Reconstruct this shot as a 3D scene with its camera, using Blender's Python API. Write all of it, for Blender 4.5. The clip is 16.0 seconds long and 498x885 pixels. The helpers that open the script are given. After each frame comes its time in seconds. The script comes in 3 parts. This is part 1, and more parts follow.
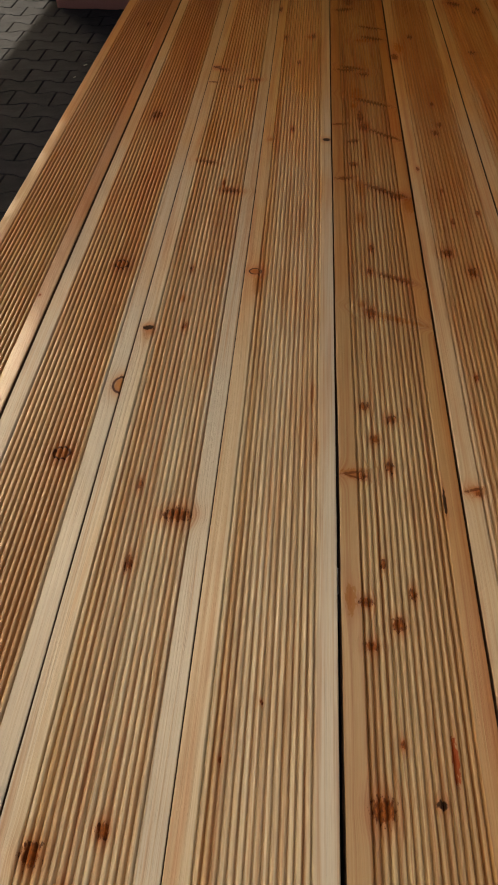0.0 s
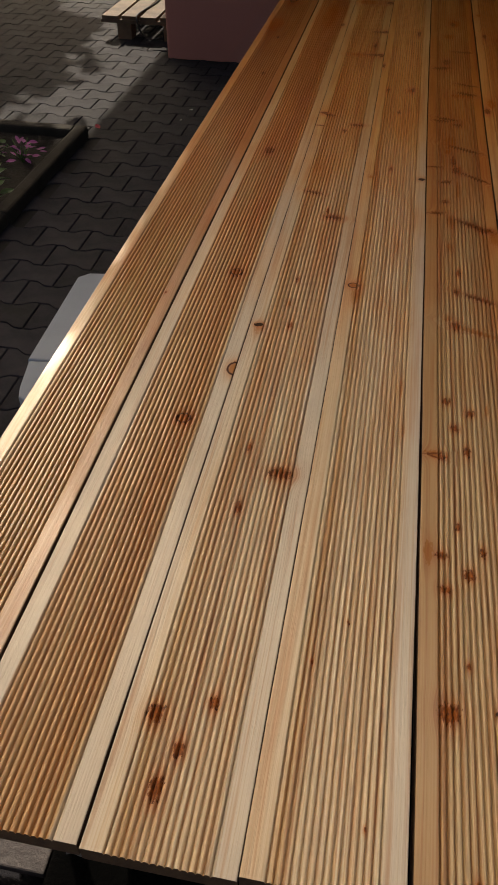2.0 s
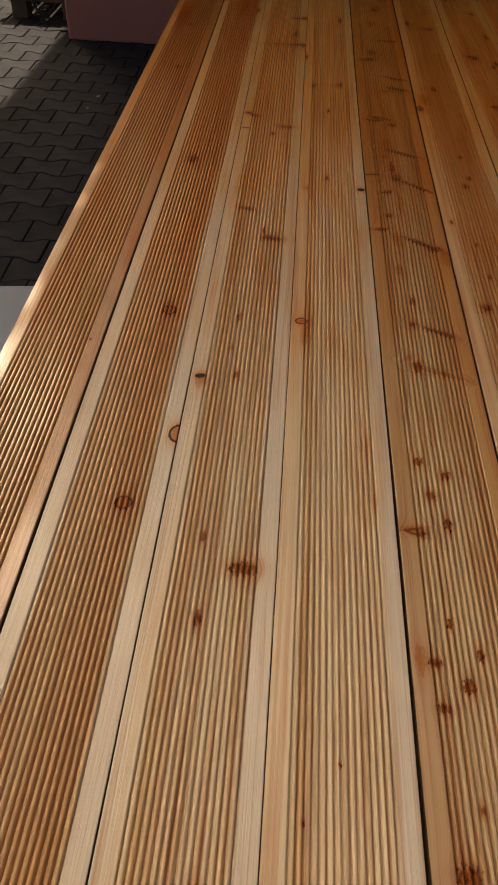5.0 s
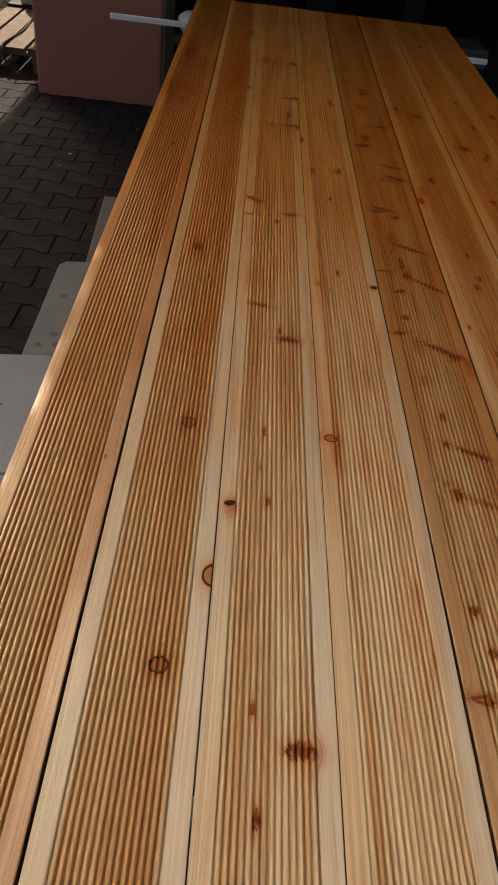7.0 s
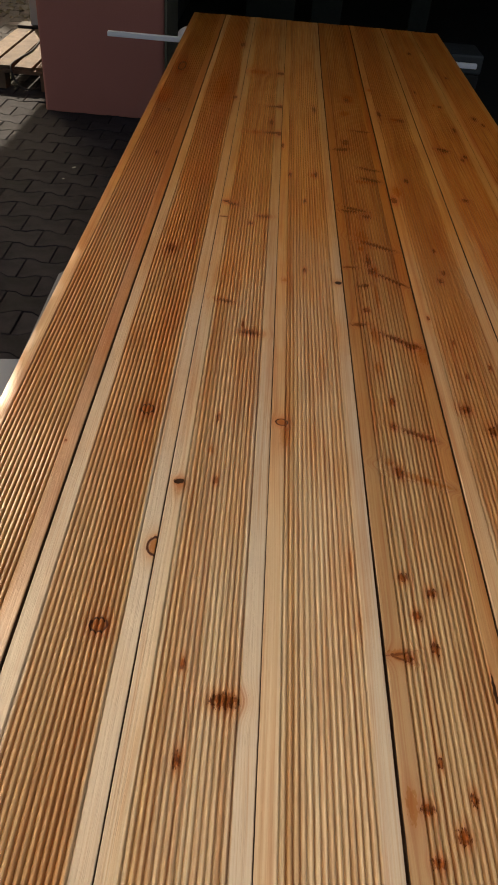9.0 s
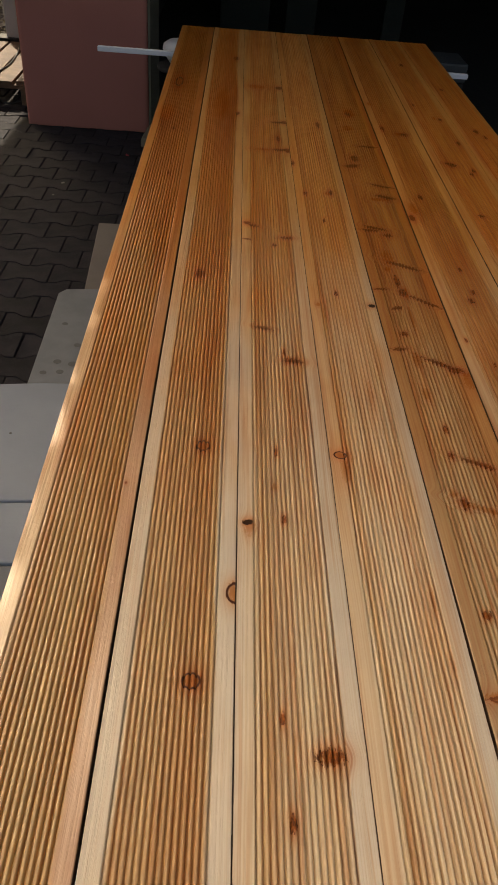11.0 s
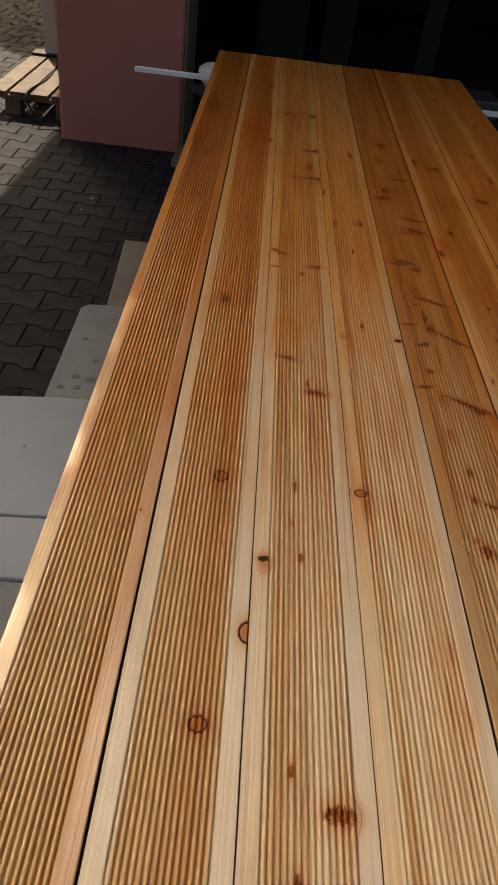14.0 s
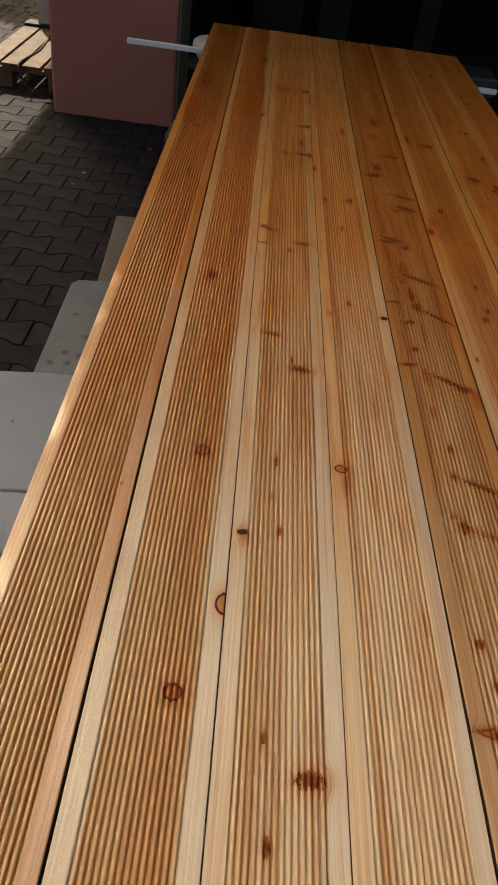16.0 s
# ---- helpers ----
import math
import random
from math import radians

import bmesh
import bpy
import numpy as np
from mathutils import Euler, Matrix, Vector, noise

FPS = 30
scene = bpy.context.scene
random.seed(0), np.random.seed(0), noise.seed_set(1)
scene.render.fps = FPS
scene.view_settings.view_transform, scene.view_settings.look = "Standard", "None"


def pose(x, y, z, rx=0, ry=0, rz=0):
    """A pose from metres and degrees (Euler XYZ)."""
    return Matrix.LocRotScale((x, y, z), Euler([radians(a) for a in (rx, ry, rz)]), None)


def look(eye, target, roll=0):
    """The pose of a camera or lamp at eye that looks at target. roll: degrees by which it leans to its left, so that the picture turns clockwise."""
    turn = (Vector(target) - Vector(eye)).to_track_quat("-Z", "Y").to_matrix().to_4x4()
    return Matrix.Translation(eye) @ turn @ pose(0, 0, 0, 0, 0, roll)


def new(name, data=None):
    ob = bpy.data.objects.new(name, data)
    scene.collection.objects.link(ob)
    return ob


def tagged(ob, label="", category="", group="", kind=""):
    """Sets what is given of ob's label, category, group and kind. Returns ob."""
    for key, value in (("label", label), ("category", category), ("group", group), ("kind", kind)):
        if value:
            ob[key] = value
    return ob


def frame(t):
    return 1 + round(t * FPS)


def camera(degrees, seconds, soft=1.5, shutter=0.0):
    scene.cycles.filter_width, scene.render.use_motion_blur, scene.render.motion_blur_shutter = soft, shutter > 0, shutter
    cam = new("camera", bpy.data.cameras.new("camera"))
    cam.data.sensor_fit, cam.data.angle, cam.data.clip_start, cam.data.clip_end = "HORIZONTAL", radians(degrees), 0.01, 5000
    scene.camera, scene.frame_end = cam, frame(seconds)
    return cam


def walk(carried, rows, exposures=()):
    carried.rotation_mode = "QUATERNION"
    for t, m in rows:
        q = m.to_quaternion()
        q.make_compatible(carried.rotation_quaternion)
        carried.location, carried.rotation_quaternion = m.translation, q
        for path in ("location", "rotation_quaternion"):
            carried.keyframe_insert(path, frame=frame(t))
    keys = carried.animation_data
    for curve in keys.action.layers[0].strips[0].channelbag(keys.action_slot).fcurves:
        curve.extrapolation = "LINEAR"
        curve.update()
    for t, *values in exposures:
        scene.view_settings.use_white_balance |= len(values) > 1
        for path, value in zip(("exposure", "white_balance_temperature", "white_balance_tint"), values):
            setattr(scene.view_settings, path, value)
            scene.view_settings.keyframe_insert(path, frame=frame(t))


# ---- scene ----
cam = camera(37.3, 16.0, 0.85)
PATH = [
    (0, (0.229, -0.026, 1.434), (0.13, 1.345, -0.018), -0.0),
    (0.5, (0.222, -0.041, 1.458), (0.058, 1.362, 0.042), -0.2),
    (1, (0.236, -0.057, 1.472), (0.02, 1.364, 0.082), -0.1),
    (1.5, (0.225, -0.112, 1.476), (-0.029, 1.317, 0.1), 0.5),
    (2, (0.19, -0.205, 1.47), (-0.07, 1.231, 0.102), 0.5),
    (2.5, (0.192, -0.248, 1.491), (-0.054, 1.178, 0.11), 0.9),
    (3, (0.193, -0.257, 1.486), (-0.007, 1.165, 0.094), 1.4),
    (3.2, (0.199, -0.252, 1.483), (0.021, 1.169, 0.087), 1.5),
    (5.3, (0.084, 0.037, 1.468), (0.06, 1.457, 0.061), 3.7),
    (5.5, (0.046, 0.068, 1.468), (0.047, 1.5, 0.071), 4.4),
    (6, (-0.014, 0.105, 1.478), (0.057, 1.559, 0.107), 6.0),
    (6.5, (-0.023, 0.119, 1.479), (0.08, 1.596, 0.134), 7.3),
    (7, (-0.013, 0.131, 1.488), (0.077, 1.636, 0.174), 7.9),
    (7.5, (-0.013, 0.123, 1.485), (0.049, 1.637, 0.18), 7.7),
    (8, (-0.023, 0.123, 1.493), (0.015, 1.634, 0.184), 7.2),
    (8.5, (-0.004, 0.127, 1.469), (0.0, 1.645, 0.167), 6.2),
    (9, (0.101, 0.058, 1.508), (0.123, 1.58, 0.21), 5.4),
    (9.5, (0.062, 0.062, 1.529), (0.106, 1.584, 0.232), 4.7),
    (10, (-0.023, 0.1, 1.531), (0.045, 1.633, 0.248), 4.7),
    (10.2, (-0.038, 0.106, 1.524), (0.042, 1.635, 0.236), 4.7),
    (12.5, (-0.04, 0.099, 1.526), (0.061, 1.639, 0.253), 6.5),
    (13, (-0.041, 0.104, 1.52), (0.059, 1.655, 0.262), 7.1),
    (13.5, (-0.045, 0.121, 1.526), (0.034, 1.679, 0.276), 7.4),
    (14, (-0.055, 0.135, 1.521), (0.006, 1.698, 0.275), 7.8),
    (14.5, (-0.05, 0.136, 1.52), (-0.009, 1.699, 0.274), 8.1),
    (15, (-0.044, 0.132, 1.517), (-0.005, 1.69, 0.264), 8.4),
    (15.5, (-0.042, 0.132, 1.521), (0.023, 1.68, 0.256), 8.9),
    (16, (-0.033, 0.126, 1.522), (0.047, 1.655, 0.235), 8.8),
]
walk(cam, [(t, look(eye, target, roll)) for t, eye, target, roll in PATH], [(0.0, 0.71, 8200, 4), (1.3, 0.78, 7700, 5), (2.5, 0.69, 8300, 10), (3.2, 0.70, 8500, 12), (5.3, 0.79, 8800, 11), (9.0, 1.0, 8700, 9), (16.0, 1.15, 8600, 8)])

# ---- light ----
SUN_EL, SUN_AZ = radians(40), -0.44          # azimuth from +y towards +x
world = bpy.data.worlds.new("sky")
scene.world = world
world.use_nodes = True
wn = world.node_tree
sky = wn.nodes.new("ShaderNodeTexSky")
sky.sky_type, sky.sun_disc = "NISHITA", False
sky.sun_elevation, sky.sun_rotation = SUN_EL, SUN_AZ
sky.air_density, sky.dust_density, sky.ozone_density = 0.8, 9.0, 0.6
wn.links.new(sky.outputs[0], wn.nodes["Background"].inputs[0])
wn.nodes["Background"].inputs[1].default_value = 0.12
sun = new("sun", bpy.data.lights.new("sun", "SUN"))
sun.data.energy, sun.data.angle, sun.data.color = 3.3, radians(0.6), (1.0, 0.97, 0.94)
sun.matrix_world = look((math.cos(SUN_EL) * math.sin(SUN_AZ) * 20, math.cos(SUN_EL) * math.cos(SUN_AZ) * 20, math.sin(SUN_EL) * 20), (0, 0, 0))


# ---- materials ----
class Nodes:
    """Short hand for a node tree."""

    def __init__(self, tree):
        self.t = tree

    def add(self, kind):
        return self.t.nodes.new(kind)

    def put(self, socket, v):
        if isinstance(v, bpy.types.NodeSocket):
            self.t.links.new(v, socket)
        elif v is not None:
            socket.default_value = v

    def math(self, op, a, b=None, c=None, clamp=False):
        n = self.add("ShaderNodeMath")
        n.operation, n.use_clamp = op, clamp
        for s, v in zip(n.inputs, (a, b, c)):
            self.put(s, v)
        return n.outputs[0]

    def xyz(self, x, y, z):
        n = self.add("ShaderNodeCombineXYZ")
        for s, v in zip(n.inputs, (x, y, z)):
            self.put(s, v)
        return n.outputs[0]

    def noise(self, vec, scale=1.0, detail=2.0, rough=0.5):
        n = self.add("ShaderNodeTexNoise")
        self.put(n.inputs["Vector"], vec)
        n.inputs["Scale"].default_value, n.inputs["Detail"].default_value, n.inputs["Roughness"].default_value = scale, detail, rough
        return n.outputs[0]

    def span(self, v, a, b, c=0.0, d=1.0, smooth=True):
        n = self.add("ShaderNodeMapRange")
        n.interpolation_type = "SMOOTHSTEP" if smooth else "LINEAR"
        for s, x in zip(n.inputs, (v, a, b, c, d)):
            self.put(s, x)
        return n.outputs[0]

    def mix(self, fac, a, b, blend="MIX"):
        n = self.add("ShaderNodeMix")
        n.data_type, n.blend_type = "RGBA", blend
        self.put(n.inputs[0], fac)
        self.put(n.inputs[6], (*a, 1) if isinstance(a, tuple) and len(a) == 3 else a)
        self.put(n.inputs[7], (*b, 1) if isinstance(b, tuple) and len(b) == 3 else b)
        return n.outputs[2]

    def ramp(self, fac, stops):
        n = self.add("ShaderNodeValToRGB")
        e = n.color_ramp.elements
        while len(e) < len(stops):
            e.new(0.5)
        for el, (p, c) in zip(e, stops):
            el.position, el.color = p, (*c, 1)
        self.put(n.inputs[0], fac)
        return n.outputs[0]


def material(name):
    m = bpy.data.materials.new(name)
    m.use_nodes = True
    n = Nodes(m.node_tree)
    return m, n, m.node_tree.nodes["Principled BSDF"]


def place(n):
    """Object coordinates: vector, x, y, z."""
    v = n.add("ShaderNodeTexCoord").outputs["Object"]
    s = n.add("ShaderNodeSeparateXYZ")
    n.put(s.inputs[0], v)
    return v, s.outputs[0], s.outputs[1], s.outputs[2]


def bump(n, bsdf, height, distance, strength=1.0):
    b = n.add("ShaderNodeBump")
    b.inputs["Distance"].default_value, b.inputs["Strength"].default_value = distance, strength
    n.put(b.inputs["Height"], height)
    n.put(bsdf.inputs["Normal"], b.outputs[0])


def mottled(name, a, b, scale, rough=0.8, fine=60.0, relief=0.002, metal=0.0, vary=0.0, spots=None):
    """Two colours mixed at two scales, with relief; vary: lightness by piece."""
    m, n, bsdf = material(name)
    v = place(n)[0]
    big, small = n.noise(v, scale, 3.0, 0.6), n.noise(v, fine, 4.0, 0.65)
    f = n.math("ADD", n.math("MULTIPLY", n.span(big, 0.3, 0.7), 0.6), n.math("MULTIPLY", small, 0.4))
    col = n.mix(f, a, b)
    if vary:
        info = n.add("ShaderNodeObjectInfo").outputs["Random"]
        isl = n.add("ShaderNodeNewGeometry").outputs["Random Per Island"]
        r = n.math("FRACT", n.math("ADD", info, isl))
        k = n.span(r, 0, 1, 1 - vary, 1 + vary, False)
        col = n.mix(1.0, col, n.xyz(k, k, k), "MULTIPLY")
    if spots:
        col = n.mix(n.math("MULTIPLY", n.span(n.noise(v, spots[0], 1.0), spots[1], spots[1] + 0.05), 0.55), col, spots[2])
    n.put(bsdf.inputs["Base Color"], col)
    n.put(bsdf.inputs["Roughness"], n.span(small, 0.2, 0.8, rough - 0.08, min(1.0, rough + 0.08)))
    bsdf.inputs["Metallic"].default_value = metal
    if relief:
        bump(n, bsdf, n.math("ADD", small, big), relief)
    return m


def knot_group():
    """A knot of a board: core, dark ring, stain round it and the bending of the grain."""
    g = bpy.data.node_groups.new("knot", "ShaderNodeTree")
    for nm in ("Px", "Py", "X", "Y", "RX", "RY", "Rag", "Core", "Ring", "Halo", "Bend", "Slope"):
        g.interface.new_socket(nm, in_out="INPUT", socket_type="NodeSocketFloat")
    for nm in ("Core", "Ring", "Halo", "Bend"):
        g.interface.new_socket(nm, in_out="OUTPUT", socket_type="NodeSocketFloat")
    n = Nodes(g)
    i, o = n.add("NodeGroupInput").outputs, n.add("NodeGroupOutput").inputs
    dx = n.math("SUBTRACT", i["Px"], i["X"])
    dy = n.math("SUBTRACT", n.math("SUBTRACT", i["Py"], i["Y"]), n.math("MULTIPLY", dx, i["Slope"]))
    ex, ey = n.math("DIVIDE", dx, i["RX"]), n.math("DIVIDE", dy, i["RY"])
    d = n.math("SQRT", n.math("ADD", n.math("MULTIPLY", ex, ex), n.math("MULTIPLY", ey, ey)))
    dr = n.math("ADD", d, i["Rag"])
    core, c0, r0, h0 = n.span(dr, 1.05, 0.72), i[7], i[8], i[9]
    n.put(o[0], n.math("MAXIMUM", c0, core))
    dn = n.math("ADD", d, n.math("MULTIPLY", i["Rag"], 0.09))
    ring = n.math("MULTIPLY", n.span(dn, 0.70, 0.88), n.span(dn, 1.13, 0.97))
    n.put(o[1], n.math("MAXIMUM", r0, ring))
    ly = n.math("MULTIPLY", ey, 0.58)
    lx = n.math("MULTIPLY", ex, 0.72)
    far = n.math("ADD", n.math("MULTIPLY", lx, lx), n.math("MULTIPLY", ly, ly))
    halo = n.math("EXPONENT", n.math("MULTIPLY", far, -1.0))
    n.put(o[2], n.math("MAXIMUM", h0, halo))
    n.put(o[3], n.math("ADD", i[10], n.math("MULTIPLY", n.math("MULTIPLY", dx, halo), -0.75)))
    return g


KNOT = knot_group()


# wood tones, and how far each takes the dim reddish light painted along the boards
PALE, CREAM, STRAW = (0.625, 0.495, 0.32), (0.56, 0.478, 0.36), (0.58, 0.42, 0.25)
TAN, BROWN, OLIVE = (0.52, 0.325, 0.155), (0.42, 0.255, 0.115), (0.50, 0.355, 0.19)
FAR_TINT = {PALE: 0.9, CREAM: 0.85, STRAW: 0.95}
COPPER = (0.455, 0.262, 0.095)
HONEY, ORANGE, RUST, PINKISH, DEEP = (0.55, 0.36, 0.175), (0.55, 0.30, 0.125), (0.42, 0.17, 0.045), (0.555, 0.37, 0.205), (0.47, 0.265, 0.105)


def larch(name, x0, x1, stops, knots, seed, grain=1.0, coat=0.4, gloss=(0.32, 0.46)):
    """Oiled grooved larch. stops: colours across the board; knots: x, y, half width, half length, kind (d dark, r ringed, s faint stain, b black, c red crack, t branch trace), lean."""
    m, n, bsdf = material(name)
    v, x, y, z = place(n)
    rag = n.math("MULTIPLY", n.math("SUBTRACT", n.noise(n.xyz(n.math("MULTIPLY", x, 320.0), n.math("MULTIPLY", y, 130.0), seed), 1.0, 3.0, 0.65), 0.5), 2.6)
    calm = n.math("MULTIPLY", rag, 0.45)
    chains = {}
    bend = None
    for kind in "drsbct":
        core = ring = halo = None
        for kx, ky, rx, ry, kk, *lean in knots:
            if kk != kind:
                continue
            g = n.add("ShaderNodeGroup")
            g.node_tree = KNOT
            grow = 1.03 if kind in "dt" else 1.0
            for s, val in zip(g.inputs, (x, y, kx, ky, rx * grow, ry * grow, calm if kind == "b" else rag, core, ring, halo, bend, lean[0] if lean else 0.0)):
                n.put(s, val)
            core, ring, halo, bend = g.outputs
        chains[kind] = (core, ring, halo)
    wob = n.math("MULTIPLY", n.math("SUBTRACT", n.noise(n.xyz(n.math("MULTIPLY", x, 5.0), n.math("MULTIPLY", y, 0.9), seed), 1.0, 2.0), 0.5), 0.028)
    u = n.math("ADD", x, wob)
    if bend is not None:
        u = n.math("ADD", u, bend)
    lane = n.math("ADD", n.span(u, x0, x1, 0.0, 1.0, False),
                  n.math("MULTIPLY", n.math("SUBTRACT", n.noise(n.xyz(n.math("MULTIPLY", u, 90.0), n.math("MULTIPLY", y, 1.3), seed + 3.0), 1.0, 3.0), 0.5), 0.07))
    col = n.ramp(lane, stops)
    flat = n.span(x, x0, x1, 0.0, 1.0, False)
    calmer = n.span(n.math("MULTIPLY", n.span(flat, 0.145, 0.165), n.span(flat, 0.855, 0.835)), 0.0, 1.0, 0.45, 1.0, False)
    # growth rings, streaks and fibres
    rings = n.noise(n.xyz(n.math("MULTIPLY", u, 360.0), n.math("MULTIPLY", y, 1.4), seed + 9.0), 1.0, 0.5)
    streak = n.noise(n.xyz(n.math("MULTIPLY", u, 110.0), n.math("MULTIPLY", y, 2.2), seed + 17.0), 1.0, 3.0, 0.6)
    fibre = n.noise(n.xyz(n.math("MULTIPLY", u, 1500.0), n.math("MULTIPLY", y, 25.0), seed + 23.0), 1.0, 2.0, 0.6)
    patch = n.noise(n.xyz(n.math("MULTIPLY", x, 14.0), n.math("MULTIPLY", y, 3.5), seed + 31.0), 1.0, 3.0)
    col = n.mix(n.math("MULTIPLY", n.span(rings, 0.5, 0.64), n.math("MULTIPLY", calmer, 0.5 * grain)), col, (0.66, 0.43, 0.24), "MULTIPLY")
    line = n.math("SINE", n.math("ADD", n.math("MULTIPLY", u, 1900.0), n.math("MULTIPLY", n.noise(n.xyz(n.math("MULTIPLY", u, 70.0), n.math("MULTIPLY", y, 1.6), seed + 41.0), 1.0, 2.0), 22.0)))
    col = n.mix(n.math("MULTIPLY", n.math("MULTIPLY", n.span(line, 0.1, 0.95), n.span(patch, 0.25, 0.6, 0.25, 1.0)), n.math("MULTIPLY", calmer, 0.36 * grain)), col, (0.72, 0.50, 0.30), "MULTIPLY")
    col = n.mix(n.math("MULTIPLY", n.span(streak, 0.46, 0.74), 0.62 * grain), col, (0.72, 0.37, 0.15), "MULTIPLY")
    col = n.mix(n.math("MULTIPLY", n.span(patch, 0.45, 0.8), 0.35), col, (0.80, 0.58, 0.36), "MULTIPLY")
    # paints the deeper, redder light of the far end into the wood
    far_tint = n.ramp(lane, [(p, (FAR_TINT.get(c, 1.0),) * 3) for p, c in stops])
    col = n.mix(n.math("MULTIPLY", n.span(n.math("ADD", y, n.math("MULTIPLY", n.math("SUBTRACT", patch, 0.5), 1.2)), 0.45, 2.3, 0.0, 1.12), far_tint), col, (1.15, 0.665, 0.255), "MULTIPLY")
    k = n.span(fibre, 0.2, 0.8, 0.97, 1.025, False)
    col = n.mix(1.0, col, n.xyz(k, k, k), "MULTIPLY")
    dull = 0.0
    for kind, (c_amt, r_amt, h_amt) in (("s", (0.16, 0.0, 0.55)), ("t", (0.82, 0.0, 0.6)), ("r", (0.6, 1.0, 0.95)), ("c", (0.95, 0.0, 0.3)), ("d", (0.93, 0.1, 0.95)), ("b", (1.0, 0.0, 0.8))):
        core, ring, halo = chains[kind]
        if core is None:
            continue
        col = n.mix(n.math("MULTIPLY", halo, h_amt), col, (0.80, 0.36, 0.10), "MULTIPLY")
        inner = n.mix(n.span(rag, -0.5, 0.4), (0.055, 0.012, 0.004), (0.30, 0.078, 0.016)) if kind == "d" else {"r": (0.34, 0.12, 0.04), "b": (0.032, 0.012, 0.005), "c": (0.27, 0.05, 0.014), "t": (0.13, 0.038, 0.010)}.get(kind, (0.18, 0.058, 0.014))
        col = n.mix(n.math("MULTIPLY", core, c_amt), col, inner)
        col = n.mix(n.math("MULTIPLY", ring, r_amt), col, (0.05, 0.011, 0.005))
        dull = n.math("MAXIMUM", n.math("MAXIMUM", core, n.math("MULTIPLY", ring, r_amt)), dull)
    n.put(bsdf.inputs["Base Color"], col)
    n.put(bsdf.inputs["Roughness"], n.span(n.math("ADD", streak, n.math("MULTIPLY", patch, 0.6)), 0.4, 1.2, *gloss))
    # knots are dry and take no shine
    n.put(bsdf.inputs["Specular IOR Level"], n.span(dull, 0.0, 1.0, 0.5, 0.08))
    n.put(bsdf.inputs["Coat Weight"], n.span(dull, 0.0, 1.0, coat, 0.0))
    bsdf.inputs["Coat Roughness"].default_value = 0.16
    bump(n, bsdf, n.math("ADD", n.math("ADD", rings, n.math("MULTIPLY", fibre, 0.5)), n.math("MULTIPLY", n.noise(v, 40.0, 2.0), 0.6)), 0.0006)
    return m


# paving, kerb and soil sunk near black to deepen the shade on them
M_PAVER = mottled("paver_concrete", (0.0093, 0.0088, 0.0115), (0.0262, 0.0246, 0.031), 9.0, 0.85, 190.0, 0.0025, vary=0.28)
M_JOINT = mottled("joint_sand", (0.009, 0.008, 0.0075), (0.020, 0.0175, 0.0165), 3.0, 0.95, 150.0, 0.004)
M_KERB = mottled("kerb_concrete", (0.018, 0.0145, 0.011), (0.036, 0.03, 0.024), 7.0, 0.9, 120.0, 0.003)
M_SOIL = mottled("soil", (0.008, 0.006, 0.005), (0.026, 0.02, 0.015), 14.0, 0.95, 70.0, 0.02)
M_PINK = mottled("pink_plaster", (0.40, 0.145, 0.112), (0.475, 0.178, 0.138), 1.3, 0.85, 170.0, 0.0015)
M_OLIVE = mottled("olive_plaster", (0.12, 0.11, 0.078), (0.16, 0.145, 0.105), 2.0, 0.85, 120.0, 0.0015)
M_DEEPSHADE = mottled("deep_shade_black", (0.0006, 0.0006, 0.0006), (0.0012, 0.0012, 0.0012), 6.0, 0.95, 90.0, 0.004)
M_DEEPSHADE.node_tree.nodes["Principled BSDF"].inputs["Specular IOR Level"].default_value = 0.03
for rough_mat in (M_KERB, M_SOIL, M_JOINT, M_PAVER):
    rough_mat.node_tree.nodes["Principled BSDF"].inputs["Specular IOR Level"].default_value = 0.18
# near black: the missing light indoors is put into the base colour
M_UNLIT = mottled("unlit_black", (0.008, 0.008, 0.008), (0.014, 0.014, 0.013), 1.0, 0.9, 30.0, 0.002)
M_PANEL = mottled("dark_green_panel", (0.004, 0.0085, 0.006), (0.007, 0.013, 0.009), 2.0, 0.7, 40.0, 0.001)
M_SLAB = mottled("light_concrete", (0.235, 0.272, 0.32), (0.29, 0.327, 0.378), 4.0, 0.75, 110.0, 0.0006)
M_SLAB2 = mottled("grey_concrete", (0.145, 0.160, 0.174), (0.205, 0.220, 0.234), 8.0, 0.8, 140.0, 0.0010)
M_SLAB3 = mottled("tan_concrete", (0.14, 0.12, 0.105), (0.19, 0.165, 0.145), 6.0, 0.85, 140.0, 0.0015)
M_DOT = mottled("oil_spot", (0.078, 0.08, 0.083), (0.125, 0.128, 0.13), 30.0, 0.7, 200.0, 0.0)
M_WHITE = mottled("white_enamel", (0.74, 0.76, 0.80), (0.82, 0.84, 0.87), 6.0, 0.35, 60.0, 0.0)
M_PLASTIC = mottled("white_plastic", (0.62, 0.63, 0.64), (0.72, 0.72, 0.72), 5.0, 0.45, 60.0, 0.0)
M_GREYBOX = mottled("grey_blue_paint", (0.025, 0.032, 0.034), (0.045, 0.052, 0.055), 4.0, 0.6, 60.0, 0.0)
M_RED = mottled("red_paint", (0.14, 0.01, 0.01), (0.2, 0.02, 0.016), 4.0, 0.5, 60.0, 0.0)
M_PALLET = mottled("raw_pallet_wood", (0.052, 0.030, 0.018), (0.175, 0.108, 0.062), 9.0, 0.8, 60.0, 0.002, vary=0.15)
